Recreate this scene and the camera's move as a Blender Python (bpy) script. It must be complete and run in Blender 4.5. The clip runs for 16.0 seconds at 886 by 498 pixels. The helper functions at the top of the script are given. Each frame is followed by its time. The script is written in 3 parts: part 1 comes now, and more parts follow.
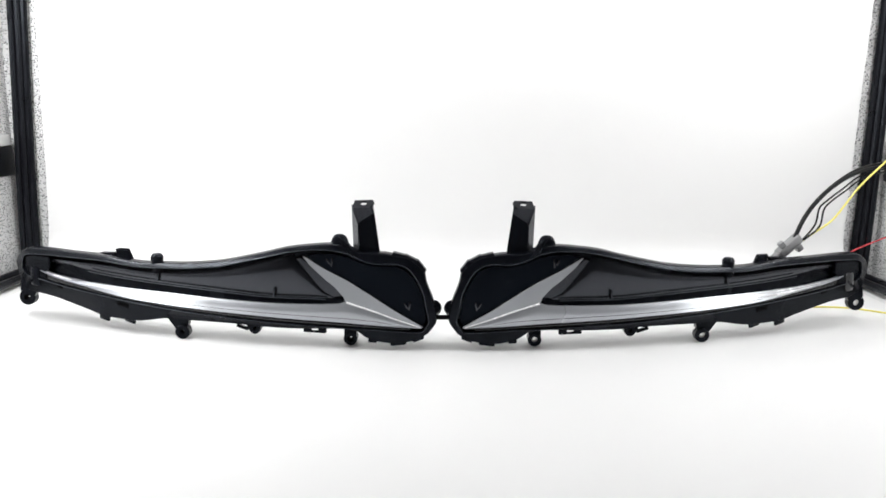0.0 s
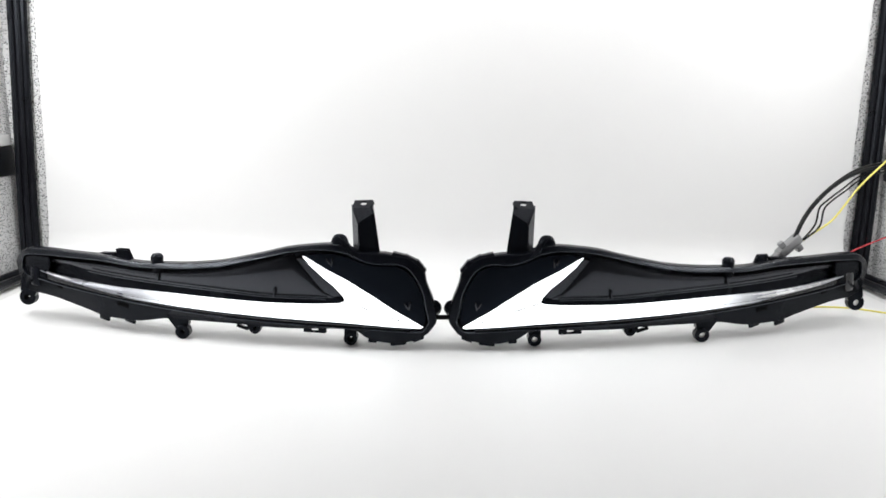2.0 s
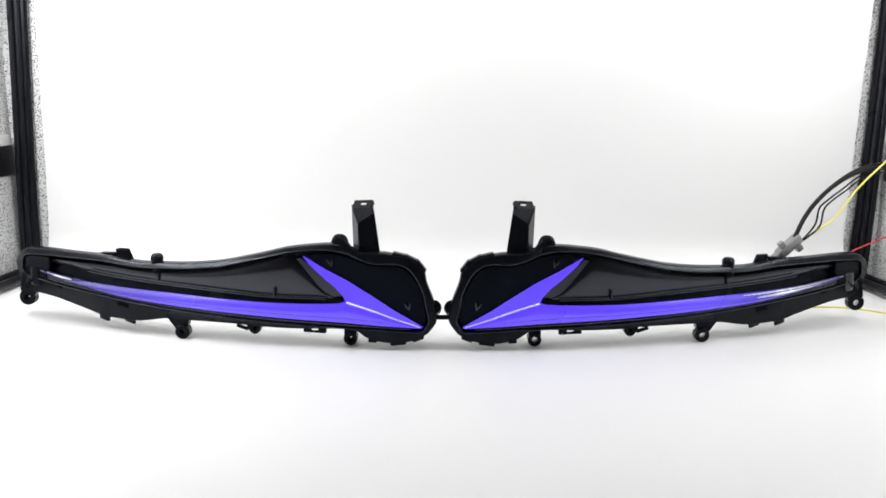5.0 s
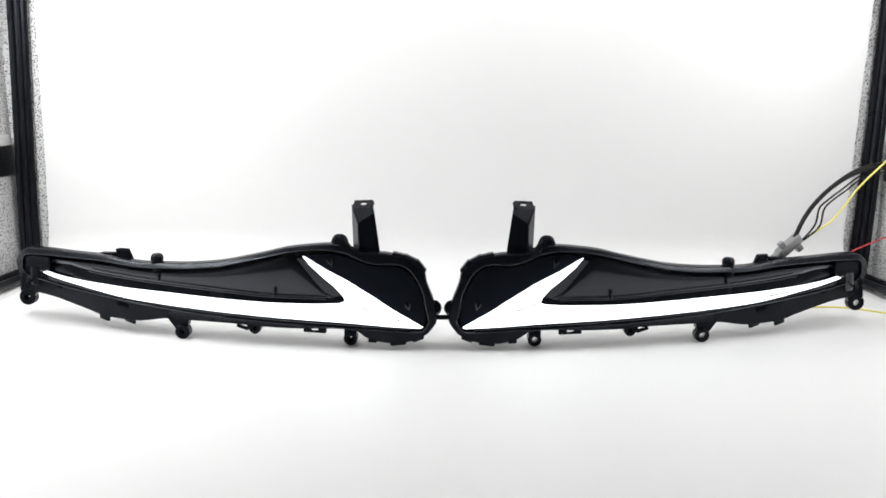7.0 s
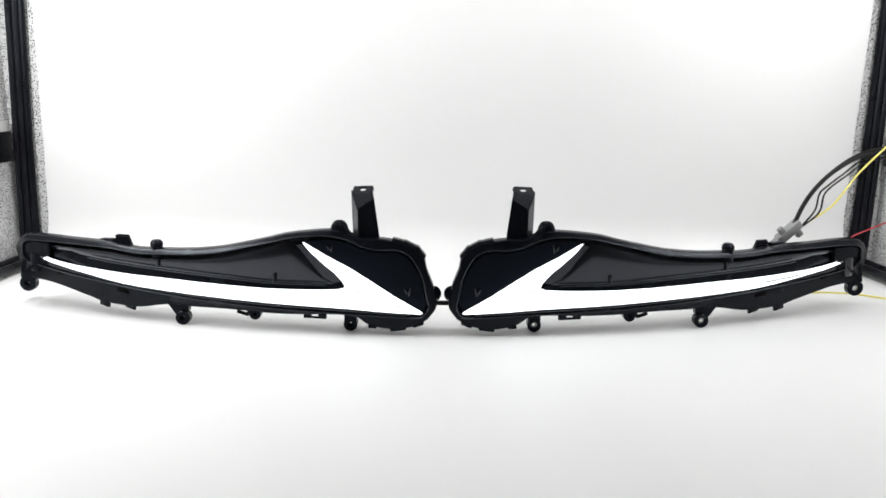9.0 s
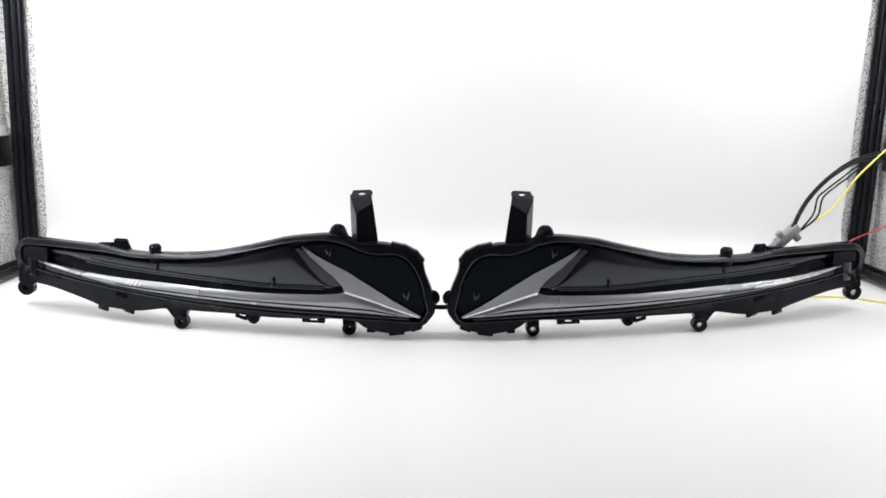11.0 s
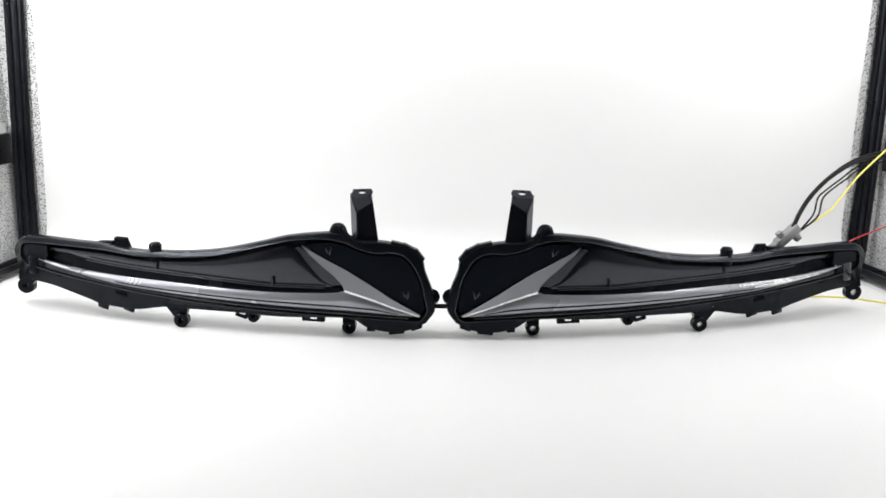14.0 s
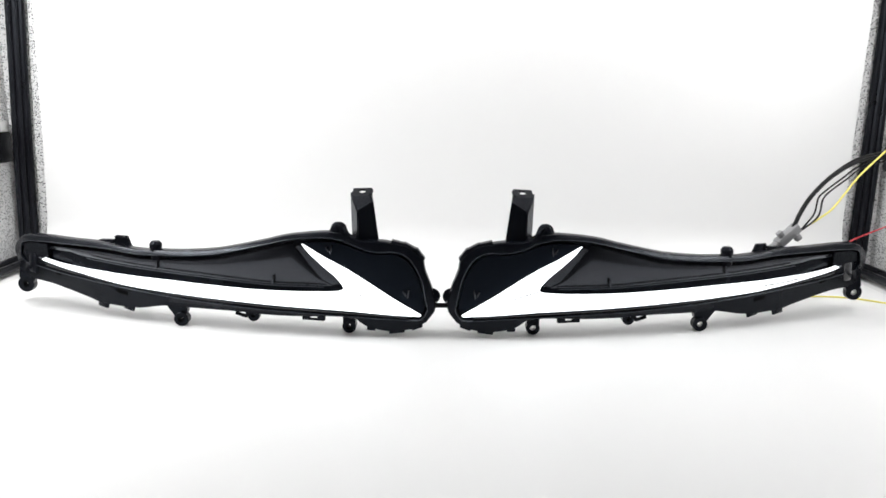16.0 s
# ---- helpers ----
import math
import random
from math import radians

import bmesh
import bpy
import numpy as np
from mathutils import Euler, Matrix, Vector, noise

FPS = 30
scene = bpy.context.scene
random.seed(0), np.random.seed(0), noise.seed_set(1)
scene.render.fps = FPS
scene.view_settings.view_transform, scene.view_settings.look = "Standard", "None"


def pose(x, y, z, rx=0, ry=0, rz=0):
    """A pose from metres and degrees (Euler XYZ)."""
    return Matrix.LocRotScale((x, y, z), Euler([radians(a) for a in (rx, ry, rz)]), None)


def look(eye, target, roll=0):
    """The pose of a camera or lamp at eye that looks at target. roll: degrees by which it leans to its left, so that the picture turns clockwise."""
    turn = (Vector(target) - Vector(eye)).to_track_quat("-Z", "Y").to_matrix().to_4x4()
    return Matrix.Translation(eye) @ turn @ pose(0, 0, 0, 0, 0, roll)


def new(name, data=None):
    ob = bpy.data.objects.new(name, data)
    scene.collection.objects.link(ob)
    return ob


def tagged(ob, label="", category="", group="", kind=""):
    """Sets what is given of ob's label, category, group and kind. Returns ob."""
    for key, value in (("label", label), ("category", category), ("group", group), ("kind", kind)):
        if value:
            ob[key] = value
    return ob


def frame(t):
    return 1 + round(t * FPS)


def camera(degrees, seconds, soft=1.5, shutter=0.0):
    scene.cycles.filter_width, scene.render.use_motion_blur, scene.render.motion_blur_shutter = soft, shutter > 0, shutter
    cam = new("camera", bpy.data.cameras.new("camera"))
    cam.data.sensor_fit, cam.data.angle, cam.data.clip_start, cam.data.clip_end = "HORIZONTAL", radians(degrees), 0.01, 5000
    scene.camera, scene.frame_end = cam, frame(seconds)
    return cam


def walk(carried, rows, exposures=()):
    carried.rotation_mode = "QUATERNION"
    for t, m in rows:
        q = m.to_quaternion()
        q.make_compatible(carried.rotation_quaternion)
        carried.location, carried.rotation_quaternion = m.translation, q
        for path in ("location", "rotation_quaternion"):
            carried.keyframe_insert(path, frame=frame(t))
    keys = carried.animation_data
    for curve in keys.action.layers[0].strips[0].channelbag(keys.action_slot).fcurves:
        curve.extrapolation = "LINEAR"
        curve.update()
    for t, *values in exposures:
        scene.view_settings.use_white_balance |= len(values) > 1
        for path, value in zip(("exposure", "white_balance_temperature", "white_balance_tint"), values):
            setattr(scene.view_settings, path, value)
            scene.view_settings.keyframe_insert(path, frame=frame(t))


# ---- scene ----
import functools

# ---------------------------------------------------------------- camera
EYE = Vector((-0.0035, -0.98, 0.336))


def aim(yaw, pitch, roll):
    """The camera's pose from degrees: yaw to its right, pitch down, roll to its left."""
    a, b = radians(yaw), radians(pitch)
    return look(EYE, EYE + Vector((math.sin(a) * math.cos(b), math.cos(a) * math.cos(b), -math.sin(b))), roll)


cam = camera(62, 16.0, soft=1.6)
CAMERA = [(0.0, 0.18, 11.0, 0.43), (7.2, 0.18, 11.0, 0.43), (7.5, 0.17, 11.03, 0.40), (7.8, 0.165, 11.12, 0.34), (8.0, 0.16, 11.25, 0.31),
          (8.25, 0.16, 11.6, 0.31), (8.5, 0.16, 11.89, 0.34), (9.0, 0.21, 12.10, 0.39), (9.3, 0.24, 12.08, 0.40), (11.3, 0.32, 11.76, 0.42),
          (12.0, 0.34, 11.78, 0.43), (13.0, 0.34, 11.81, 0.49), (14.0, 0.31, 11.85, 0.55), (15.0, 0.30, 11.90, 0.59), (16.0, 0.28, 11.91, 0.66)]
EXPOSURE = [(0.0, 0.10), (0.4, 0.07), (0.9, 0.03), (2.0, -0.10), (3.7, -0.12), (4.2, 0.02), (6.3, -0.06), (7.0, -0.11), (9.1, -0.12), (9.3, -0.08), (11.3, 0.06), (15.6, 0.06), (16.0, 0.02)]
walk(cam, [(t, aim(a, b, c)) for t, a, b, c in CAMERA], EXPOSURE)

# ---------------------------------------------------------------- light
world = bpy.data.worlds.new("world")
scene.world = world
world.use_nodes = True
world.node_tree.nodes["Background"].inputs[0].default_value = (0.6, 0.63, 0.7, 1)
world.node_tree.nodes["Background"].inputs[1].default_value = 0.1


def area(name, m, w, d, power, colour=(1, 1, 1)):
    lamp = bpy.data.lights.new(name, "AREA")
    lamp.shape, lamp.size, lamp.size_y, lamp.energy, lamp.color = "RECTANGLE", w, d, power, colour
    ob = new(name, lamp)
    ob.matrix_world = m
    return ob


area("light_bar_lamp", pose(-0.795, -0.03, 0.60, 0, -58, 0), 0.04, 0.62, 6.0)
area("light_bar_lamp", pose(0.800, -0.03, 0.60, 0, 58, 0), 0.04, 0.62, 3.0)
area("light_bar_lamp", pose(0.0, -0.05, 0.83, 52, 0, 0), 1.1, 0.05, 2.6)


# ---------------------------------------------------------------- materials
def material(name, colour, rough=0.5, metal=0.0, grain=0.0, scale=60.0, bump=0.0, spread=0.15, coat=0.0, spec=0.5, sheen=(1, 1, 1)):
    """A surface with two scales of noise in its colour and its gloss, and a fine relief."""
    m = bpy.data.materials.new(name)
    m.use_nodes = True
    n, l = m.node_tree.nodes, m.node_tree.links
    b = n["Principled BSDF"]
    b.inputs["Base Color"].default_value = (*colour, 1)
    b.inputs["Roughness"].default_value, b.inputs["Metallic"].default_value = rough, metal
    b.inputs["Coat Weight"].default_value, b.inputs["Coat Roughness"].default_value = coat, 0.24
    b.inputs["Specular IOR Level"].default_value, b.inputs["Specular Tint"].default_value = spec, (*sheen, 1)
    tc = n.new("ShaderNodeTexCoord")
    fine, broad = n.new("ShaderNodeTexNoise"), n.new("ShaderNodeTexNoise")
    fine.inputs["Scale"].default_value, broad.inputs["Scale"].default_value = scale * 8, scale * 0.25
    fine.inputs["Detail"].default_value = broad.inputs["Detail"].default_value = 4
    for t in (fine, broad):
        l.new(tc.outputs["Object"], t.inputs["Vector"])
    if grain:
        mix = n.new("ShaderNodeMix")
        mix.data_type = "RGBA"
        mix.inputs[6].default_value = (*[c * (1 - grain) for c in colour], 1)
        mix.inputs[7].default_value = (*[min(1, c * (1 + grain)) for c in colour], 1)
        l.new(broad.outputs["Fac"], mix.inputs[0])
        l.new(mix.outputs[2], b.inputs["Base Color"])
    r = n.new("ShaderNodeMapRange")
    r.inputs[3].default_value, r.inputs[4].default_value = max(0.02, rough - spread), min(1, rough + spread)
    l.new(broad.outputs["Fac"], r.inputs[0])
    l.new(r.outputs[0], b.inputs["Roughness"])
    if bump:
        bp = n.new("ShaderNodeBump")
        bp.inputs["Strength"].default_value, bp.inputs["Distance"].default_value = bump, 0.001
        l.new(fine.outputs["Fac"], bp.inputs["Height"])
        l.new(bp.outputs[0], b.inputs["Normal"])
    return m


def glowing(name, colour, strength):
    m = material(name, (0.02, 0.02, 0.02), 0.3, spec=0.15)
    b = m.node_tree.nodes["Principled BSDF"]
    b.inputs["Emission Color"].default_value, b.inputs["Emission Strength"].default_value = (*colour, 1), strength
    return m


def fading(name, colour, strength, stops, base=(0.36, 0.37, 0.405)):
    """A light that fades along the bar: (metres out from the middle, share of the strength)."""
    m = material(name, base, 0.27, 0.5, scale=20, spread=0.04, coat=0.5)
    n, l = m.node_tree.nodes, m.node_tree.links
    tc, xyz, far, ramp, times = (n.new(k) for k in ("ShaderNodeTexCoord", "ShaderNodeSeparateXYZ", "ShaderNodeMath", "ShaderNodeValToRGB", "ShaderNodeMath"))
    far.operation, times.operation, times.inputs[1].default_value = "ABSOLUTE", "MULTIPLY", strength
    l.new(tc.outputs["Object"], xyz.inputs[0]), l.new(xyz.outputs[0], far.inputs[0]), l.new(far.outputs[0], ramp.inputs[0]), l.new(ramp.outputs[0], times.inputs[0])
    while len(ramp.color_ramp.elements) < len(stops):
        ramp.color_ramp.elements.new(0.5)
    for e, (u, v) in zip(ramp.color_ramp.elements, stops):
        e.position, e.color = u, (v, v, v, 1)
    b = n["Principled BSDF"]
    b.inputs["Emission Color"].default_value = (*colour, 1)
    l.new(times.outputs[0], b.inputs["Emission Strength"])
    return m


def foil(name):
    """Silver lining of the tent: a bright cloth with small pressed dimples."""
    m = material(name, (0.8, 0.8, 0.81), 0.42, 0.1, 0.1, 8)
    n, l = m.node_tree.nodes, m.node_tree.links
    tc, v = n.new("ShaderNodeTexCoord"), n.new("ShaderNodeTexVoronoi")
    v.inputs["Scale"].default_value = 300
    l.new(tc.outputs["Object"], v.inputs["Vector"])
    # dark centres paint the dimples' shade into the base colour, over the relief
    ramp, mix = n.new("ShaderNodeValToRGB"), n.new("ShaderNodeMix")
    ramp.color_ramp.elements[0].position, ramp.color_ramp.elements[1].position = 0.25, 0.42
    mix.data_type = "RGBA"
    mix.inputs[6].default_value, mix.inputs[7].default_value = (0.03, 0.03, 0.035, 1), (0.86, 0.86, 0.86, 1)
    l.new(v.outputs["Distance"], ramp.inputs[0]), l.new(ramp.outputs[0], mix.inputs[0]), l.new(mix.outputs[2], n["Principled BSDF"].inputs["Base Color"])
    bp = n.new("ShaderNodeBump")
    bp.inputs["Strength"].default_value, bp.inputs["Distance"].default_value = 1.0, 0.002
    l.new(v.outputs["Distance"], bp.inputs["Height"])
    l.new(bp.outputs[0], n["Principled BSDF"].inputs["Normal"])
    return m


BLACK = material("black_moulded_plastic", (0.0048, 0.0054, 0.0078), 0.25, grain=0.2, scale=30, bump=0.08, spread=0.08, spec=0.135, sheen=(0.80, 0.88, 1.0))
SATIN = material("satin_black_plastic", (0.011, 0.0115, 0.0145), 0.24, grain=0.2, scale=20, bump=0.04, spread=0.06, spec=0.72, sheen=(0.84, 0.89, 1.0))
RIMS = material("glossy_black_rim", (0.006, 0.007, 0.010), 0.22, scale=30, spread=0.05, spec=0.6, sheen=(0.8, 0.88, 1.0))
MATTE = material("matte_black_plastic", (0.0058, 0.0075, 0.0115), 0.34, grain=0.2, scale=30, bump=0.15, spread=0.06, spec=0.06, sheen=(0.72, 0.84, 1.0))
# near-black that paints the shade inside slots and eyes
RECESS_SHADE = material("recess_shade_black", (0.002, 0.002, 0.0025), 0.7, scale=30, spec=0.05)
GLOSS = material("smoked_glossy_plastic", (0.012, 0.013, 0.016), 0.12, grain=0.2, scale=20, spread=0.05, coat=0.5)
GUIDE = material("grey_light_guide", (0.36, 0.37, 0.405), 0.27, 0.5, grain=0.12, scale=20, spread=0.08, coat=0.5)
# near-white base that paints highlights along the light guide
GLINT = material("painted_glint", (0.88, 0.88, 0.9), 0.25, 0.25, scale=200, bump=0.4, coat=0.6)
STEEL = material("zinc_insert", (0.6, 0.59, 0.57), 0.35, 1.0, scale=100)
PVC = material("white_backdrop_sheet", (0.83, 0.83, 0.825), 0.42, grain=0.02, scale=10, bump=0.02, spread=0.08)
CLOTH = material("black_binding_cloth", (0.005, 0.005, 0.0065), 0.32, grain=0.3, scale=60, bump=0.3, spec=0.28, sheen=(0.8, 0.88, 1.0))
WEB = material("white_velcro_tape", (0.75, 0.75, 0.74), 0.8, grain=0.1, scale=60, bump=0.5)
FOIL = foil("silver_dimpled_lining")
WALLP = material("room_paint", (0.42, 0.42, 0.43), 0.8, grain=0.08, scale=4, bump=0.1)
WOOD = material("table_wood", (0.22, 0.14, 0.08), 0.5, grain=0.3, scale=12, bump=0.1)
RUBBER = material("black_wire_sleeve", (0.006, 0.006, 0.007), 0.4, scale=90, spec=0.2)
YELLOW = material("yellow_wire_sleeve", (0.80, 0.72, 0.17), 0.4, scale=90)
RED = material("red_wire_sleeve", (0.55, 0.04, 0.05), 0.4, scale=90)
PLUG = material("grey_connector_plastic", (0.27, 0.27, 0.275), 0.45, grain=0.1, scale=60, bump=0.1)
ALU = material("brushed_aluminium", (0.6, 0.6, 0.61), 0.35, 1.0, scale=50)
WHITE_ON = glowing("white_led", (0.94, 0.98, 1.0), 3.0)
PULSE_ON = fading("white_led_pulse", (0.94, 0.98, 1.0), 1.6, [(0.0, 0.05), (0.12, 0.04), (0.25, 0.05), (0.33, 0.16), (0.385, 0.75), (0.44, 0.70), (0.49, 0.22), (0.53, 0.05), (0.61, 0.02)])
SPILL_ON = fading("white_led_spill", (0.94, 0.98, 1.0), 1.6, [(0.12, 1.0), (0.145, 0.65), (0.18, 0.28), (0.25, 0.09), (0.34, 0.01), (0.61, 0.0)])
TIP_ON = fading("white_led_tip", (0.94, 0.98, 1.0), 2.6, [(0.33, 1.0), (0.375, 0.9), (0.40, 0.45), (0.44, 0.12), (0.47, 0.0), (0.61, 0.0)])
AMBER_ON = glowing("amber_led", (1.0, 0.24, 0.002), 2.6)
AMBER_CORE = glowing("amber_led_core", (1.0, 0.34, 0.008), 2.6)
AMBER_DIM = fading("amber_led_end", (1.0, 0.23, 0.006), 2.8, [(0.27, 1.0), (0.305, 0.9), (0.33, 0.30), (0.36, 0.09), (0.41, 0.0), (0.61, 0.0)])
VIOLET_ON = fading("violet_led", (0.11, 0.045, 1.0), 1.0, [(0.0, 1.0), (0.36, 1.0), (0.45, 0.6), (0.55, 0.2), (0.61, 0.1)], (0.06, 0.06, 0.09))
BAR_ON = glowing("ceiling_led_beads", (1, 1, 1), 45)


# ---------------------------------------------------------------- mesh helpers
def part(name, bm, mat, parent=None, label="", smooth=35):
    bmesh.ops.recalc_face_normals(bm, faces=bm.faces)
    me = bpy.data.meshes.new(name)
    bm.to_mesh(me)
    bm.free()
    me.materials.append(mat)
    if smooth:
        me.shade_smooth()
        me.set_sharp_from_angle(angle=radians(smooth))
    ob = new(name, me)
    if parent:
        ob.parent = parent
    if label:
        ob["label"] = label
    return ob


def empty(name, m=None):
    ob = new(name)
    ob.empty_display_size = 0.05
    if m:
        ob.matrix_world = m
    return ob


def add_box(bm, size, m, bevel=0.0):
    r = bmesh.ops.create_cube(bm, size=1, matrix=m @ Matrix.Diagonal((*size, 1)))
    if bevel:
        edges = list({e for v in r["verts"] for e in v.link_edges})
        bmesh.ops.bevel(bm, geom=edges, offset=bevel, segments=2, affect="EDGES", profile=0.5)
    return bm


def box(size, m, bevel=0.0):
    return add_box(bmesh.new(), size, m, bevel)


def add_turned(bm, profile, m, n=20, closed=False):
    """A body turned round its z axis, from (radius, height) pairs."""
    rings = [[bm.verts.new(m @ Vector((r * math.cos(2 * math.pi * i / n), r * math.sin(2 * math.pi * i / n), z))) for i in range(n)] for r, z in profile]
    pairs = list(zip(rings, rings[1:] + rings[:1])) if closed else list(zip(rings, rings[1:]))
    for a, b in pairs:
        for i in range(n):
            bm.faces.new((a[i], a[(i + 1) % n], b[(i + 1) % n], b[i]))
    if not closed:
        bm.faces.new(rings[0])
        bm.faces.new(rings[-1])
    return bm


def turned(profile, m, n=20, closed=False):
    return add_turned(bmesh.new(), profile, m, n, closed)


def curve_points(pts, n):
    """n points spaced evenly along a smooth line through pts."""
    p = [Vector(q) for q in pts]
    p = [2 * p[0] - p[1], *p, 2 * p[-1] - p[-2]]
    fine = []
    for i in range(1, len(p) - 2):
        for k in range(16):
            t = k / 16
            a, b, c, d = p[i - 1:i + 3]
            fine.append(0.5 * (2 * b + (c - a) * t + (2 * a - 5 * b + 4 * c - d) * t * t + (3 * b - a - 3 * c + d) * t ** 3))
    fine.append(p[-2])
    at = [0.0]
    for a, b in zip(fine, fine[1:]):
        at.append(at[-1] + (b - a).length)
    out, j = [], 0
    for i in range(n):
        s = at[-1] * i / (n - 1)
        while j < len(at) - 2 and at[j + 1] < s:
            j += 1
        f = (s - at[j]) / max(1e-9, at[j + 1] - at[j])
        out.append(fine[j].lerp(fine[j + 1], min(1, f)))
    return out


def add_tube(bm, pts, radius, n=8, taper=None):
    rings = []
    for i, p in enumerate(pts):
        d = (pts[min(i + 1, len(pts) - 1)] - pts[max(i - 1, 0)]).normalized()
        side = d.cross(Vector((0.03, 0.1, 1))).normalized()
        up = side.cross(d)
        r = radius * (taper(i / (len(pts) - 1)) if taper else 1)
        rings.append([bm.verts.new(p + r * (math.cos(2 * math.pi * k / n) * side + math.sin(2 * math.pi * k / n) * up)) for k in range(n)])
    for a, b in zip(rings, rings[1:]):
        for k in range(n):
            bm.faces.new((a[k], a[(k + 1) % n], b[(k + 1) % n], b[k]))
    bm.faces.new(rings[0]), bm.faces.new(rings[-1])
    return bm


def tube(pts, radius, n=8, taper=None):
    return add_tube(bmesh.new(), pts, radius, n, taper)


# ---------------------------------------------------------------- the lamp's drawing, in millimetres (out from the middle, up)
SIL_TOP = [(664, 74), (668, 94), (650, 113), (617, 117), (556, 116), (499, 115), (446, 110), (405, 111), (364, 113), (320, 118), (286, 125), (248, 134),
           (211, 143), (157, 149), (132, 147), (112, 138), (84, 138), (65, 135), (49, 132), (27, 115), (22, 96), (12, 69), (8, 43), (20, 24)]
SIL_BOT = [(20, 24), (38, 14), (69, 9), (101, 14), (119, 25), (146, 28), (205, 26), (253, 26), (300, 28), (370, 28), (400, 28), (415, 26), (453, 20),
           (508, 22), (536, 29), (595, 42), (638, 47), (658, 55), (664, 74)]
RIM_TOP = [(654, 84), (648, 105), (613, 110), (553, 110.5), (497, 109.5), (445, 105), (404, 106), (363, 108), (319, 113), (285, 120.5), (248, 129.5), (210, 138.5),
           (173, 142.5), (151, 142), (130, 138), (111, 129), (89, 124.5), (65, 125), (48, 119), (36, 105), (26, 83), (21, 59), (18, 43), (23, 32)]
RIM_BOT = [(23, 32), (32, 26), (65, 27), (105, 29), (135, 30), (192, 32), (249, 34), (344, 39), (420, 45), (472, 50), (526, 56), (585, 63), (622, 69),
           (645, 73), (654, 84)]
BAR_TOP = [(28, 34), (65, 46), (96, 57), (135, 68), (144, 65), (179, 63), (248, 62), (319, 64), (393, 67), (444, 68.5), (497, 70.5), (553, 74), (595, 79), (618, 84.5)]
BAR_BOT = [(28, 33), (73, 35), (135, 39), (192, 41), (249, 43), (344, 47.5), (419, 51.8), (471, 56), (525, 64), (583, 74), (618, 83)]
ARM = [(193, 131), (162, 113), (130, 97), (99, 78), (68, 58), (28, 35), (65, 47), (96, 58), (134, 69), (137, 77), (149, 90), (163, 101), (183, 119)]
LEDGE = [(137, 73), (151, 71), (191, 71), (248, 71), (318, 75), (392, 79), (443, 82), (496, 86), (544, 91), (564, 95)]
SIDE = [(190, 132), (172, 135), (150, 135), (130, 131), (111, 123), (89, 119), (65, 120), (51, 114), (40, 102), (30, 82), (25, 59), (23, 44), (28, 37), (68, 60),
        (99, 80), (130, 99), (162, 115)]
WELL = [(197, 130), (183, 119), (163, 101), (149, 90), (138, 77), (138, 74), (152, 72), (166, 79), (178, 92), (192, 110), (205, 127)]
WRAP = 0.33


def wrap(u):
    """How far the lamp's face lies back, u metres out from the middle."""
    return WRAP * u * u


def height(line, u):
    for (a, h), (b, k) in zip(line, line[1:]):
        if min(a, b) <= u <= max(a, b) and a != b:
            return h + (k - h) * (u - a) / (b - a)
    return line[0][1] if abs(u - line[0][0]) < abs(u - line[-1][0]) else line[-1][1]


def place(s, u, y, z):
    """A point of the lamp, from millimetres: out from the middle, behind its face, up; s is its side."""
    return Vector((s * u / 1000, wrap(u / 1000) + y / 1000, z / 1000))


def inset(loop, d):
    """A closed line moved inwards by d."""
    n, out = len(loop), []
    for i in range(n):
        a, b = loop[i - 2], loop[(i + 2) % n]
        t = (b - a).normalized()
        out.append(loop[i] + d * Vector((t.y, -t.x)))
    return out


def eased(pts, n=100):
    """A line through pts with no kinks, as pairs."""
    return [tuple(p) for p in curve_points([Vector(q) for q in pts], n)]


BAR_TOP, BAR_BOT, LEDGE = BAR_TOP[:4] + eased(BAR_TOP[4:]), eased(BAR_BOT), eased(LEDGE)


def closed_line(top, bot, at_top, at_bot):
    """The closed line of a top and a bottom, each in two stretches that meet at a given point."""
    out = []
    for pts, n in ((top[:at_top + 1], 105), (top[at_top:], 46), (bot[:at_bot + 1], 31), (bot[at_bot:], 91)):
        out += curve_points(pts, n)[:-1]
    return out[::-1]


def shell(s, rings, step=9.0):
    """A body of rings (closed line, depth), the first and last of them filled, on the lamp's curve."""
    bm = bmesh.new()
    made = [[bm.verts.new((p[0], d, p[1])) for p in line] for line, d in rings]
    for a, b in zip(made, made[1:]):
        for i in range(len(a)):
            bm.faces.new((a[i], a[(i + 1) % len(a)], b[(i + 1) % len(a)], b[i]))
    caps = [bm.faces.new(made[0]), bm.faces.new(made[-1])]
    cut = bmesh.ops.triangulate(bm, faces=caps, ngon_method="EAR_CLIP")["faces"]
    lo, hi = min(v.co.x for v in bm.verts), max(v.co.x for v in bm.verts)
    x = lo + step
    while x < hi:
        geom = list({v for f in cut for v in f.verts}) + list({e for f in cut for e in f.edges}) + cut
        got = bmesh.ops.bisect_plane(bm, geom=geom, dist=1e-4, plane_co=(x, 0, 0), plane_no=(1, 0, 0))
        cut = [g for g in got["geom"] if isinstance(g, bmesh.types.BMFace)]
        x += step
    for v in bm.verts:
        v.co = place(s, v.co.x, v.co.y, v.co.z)
    return bm


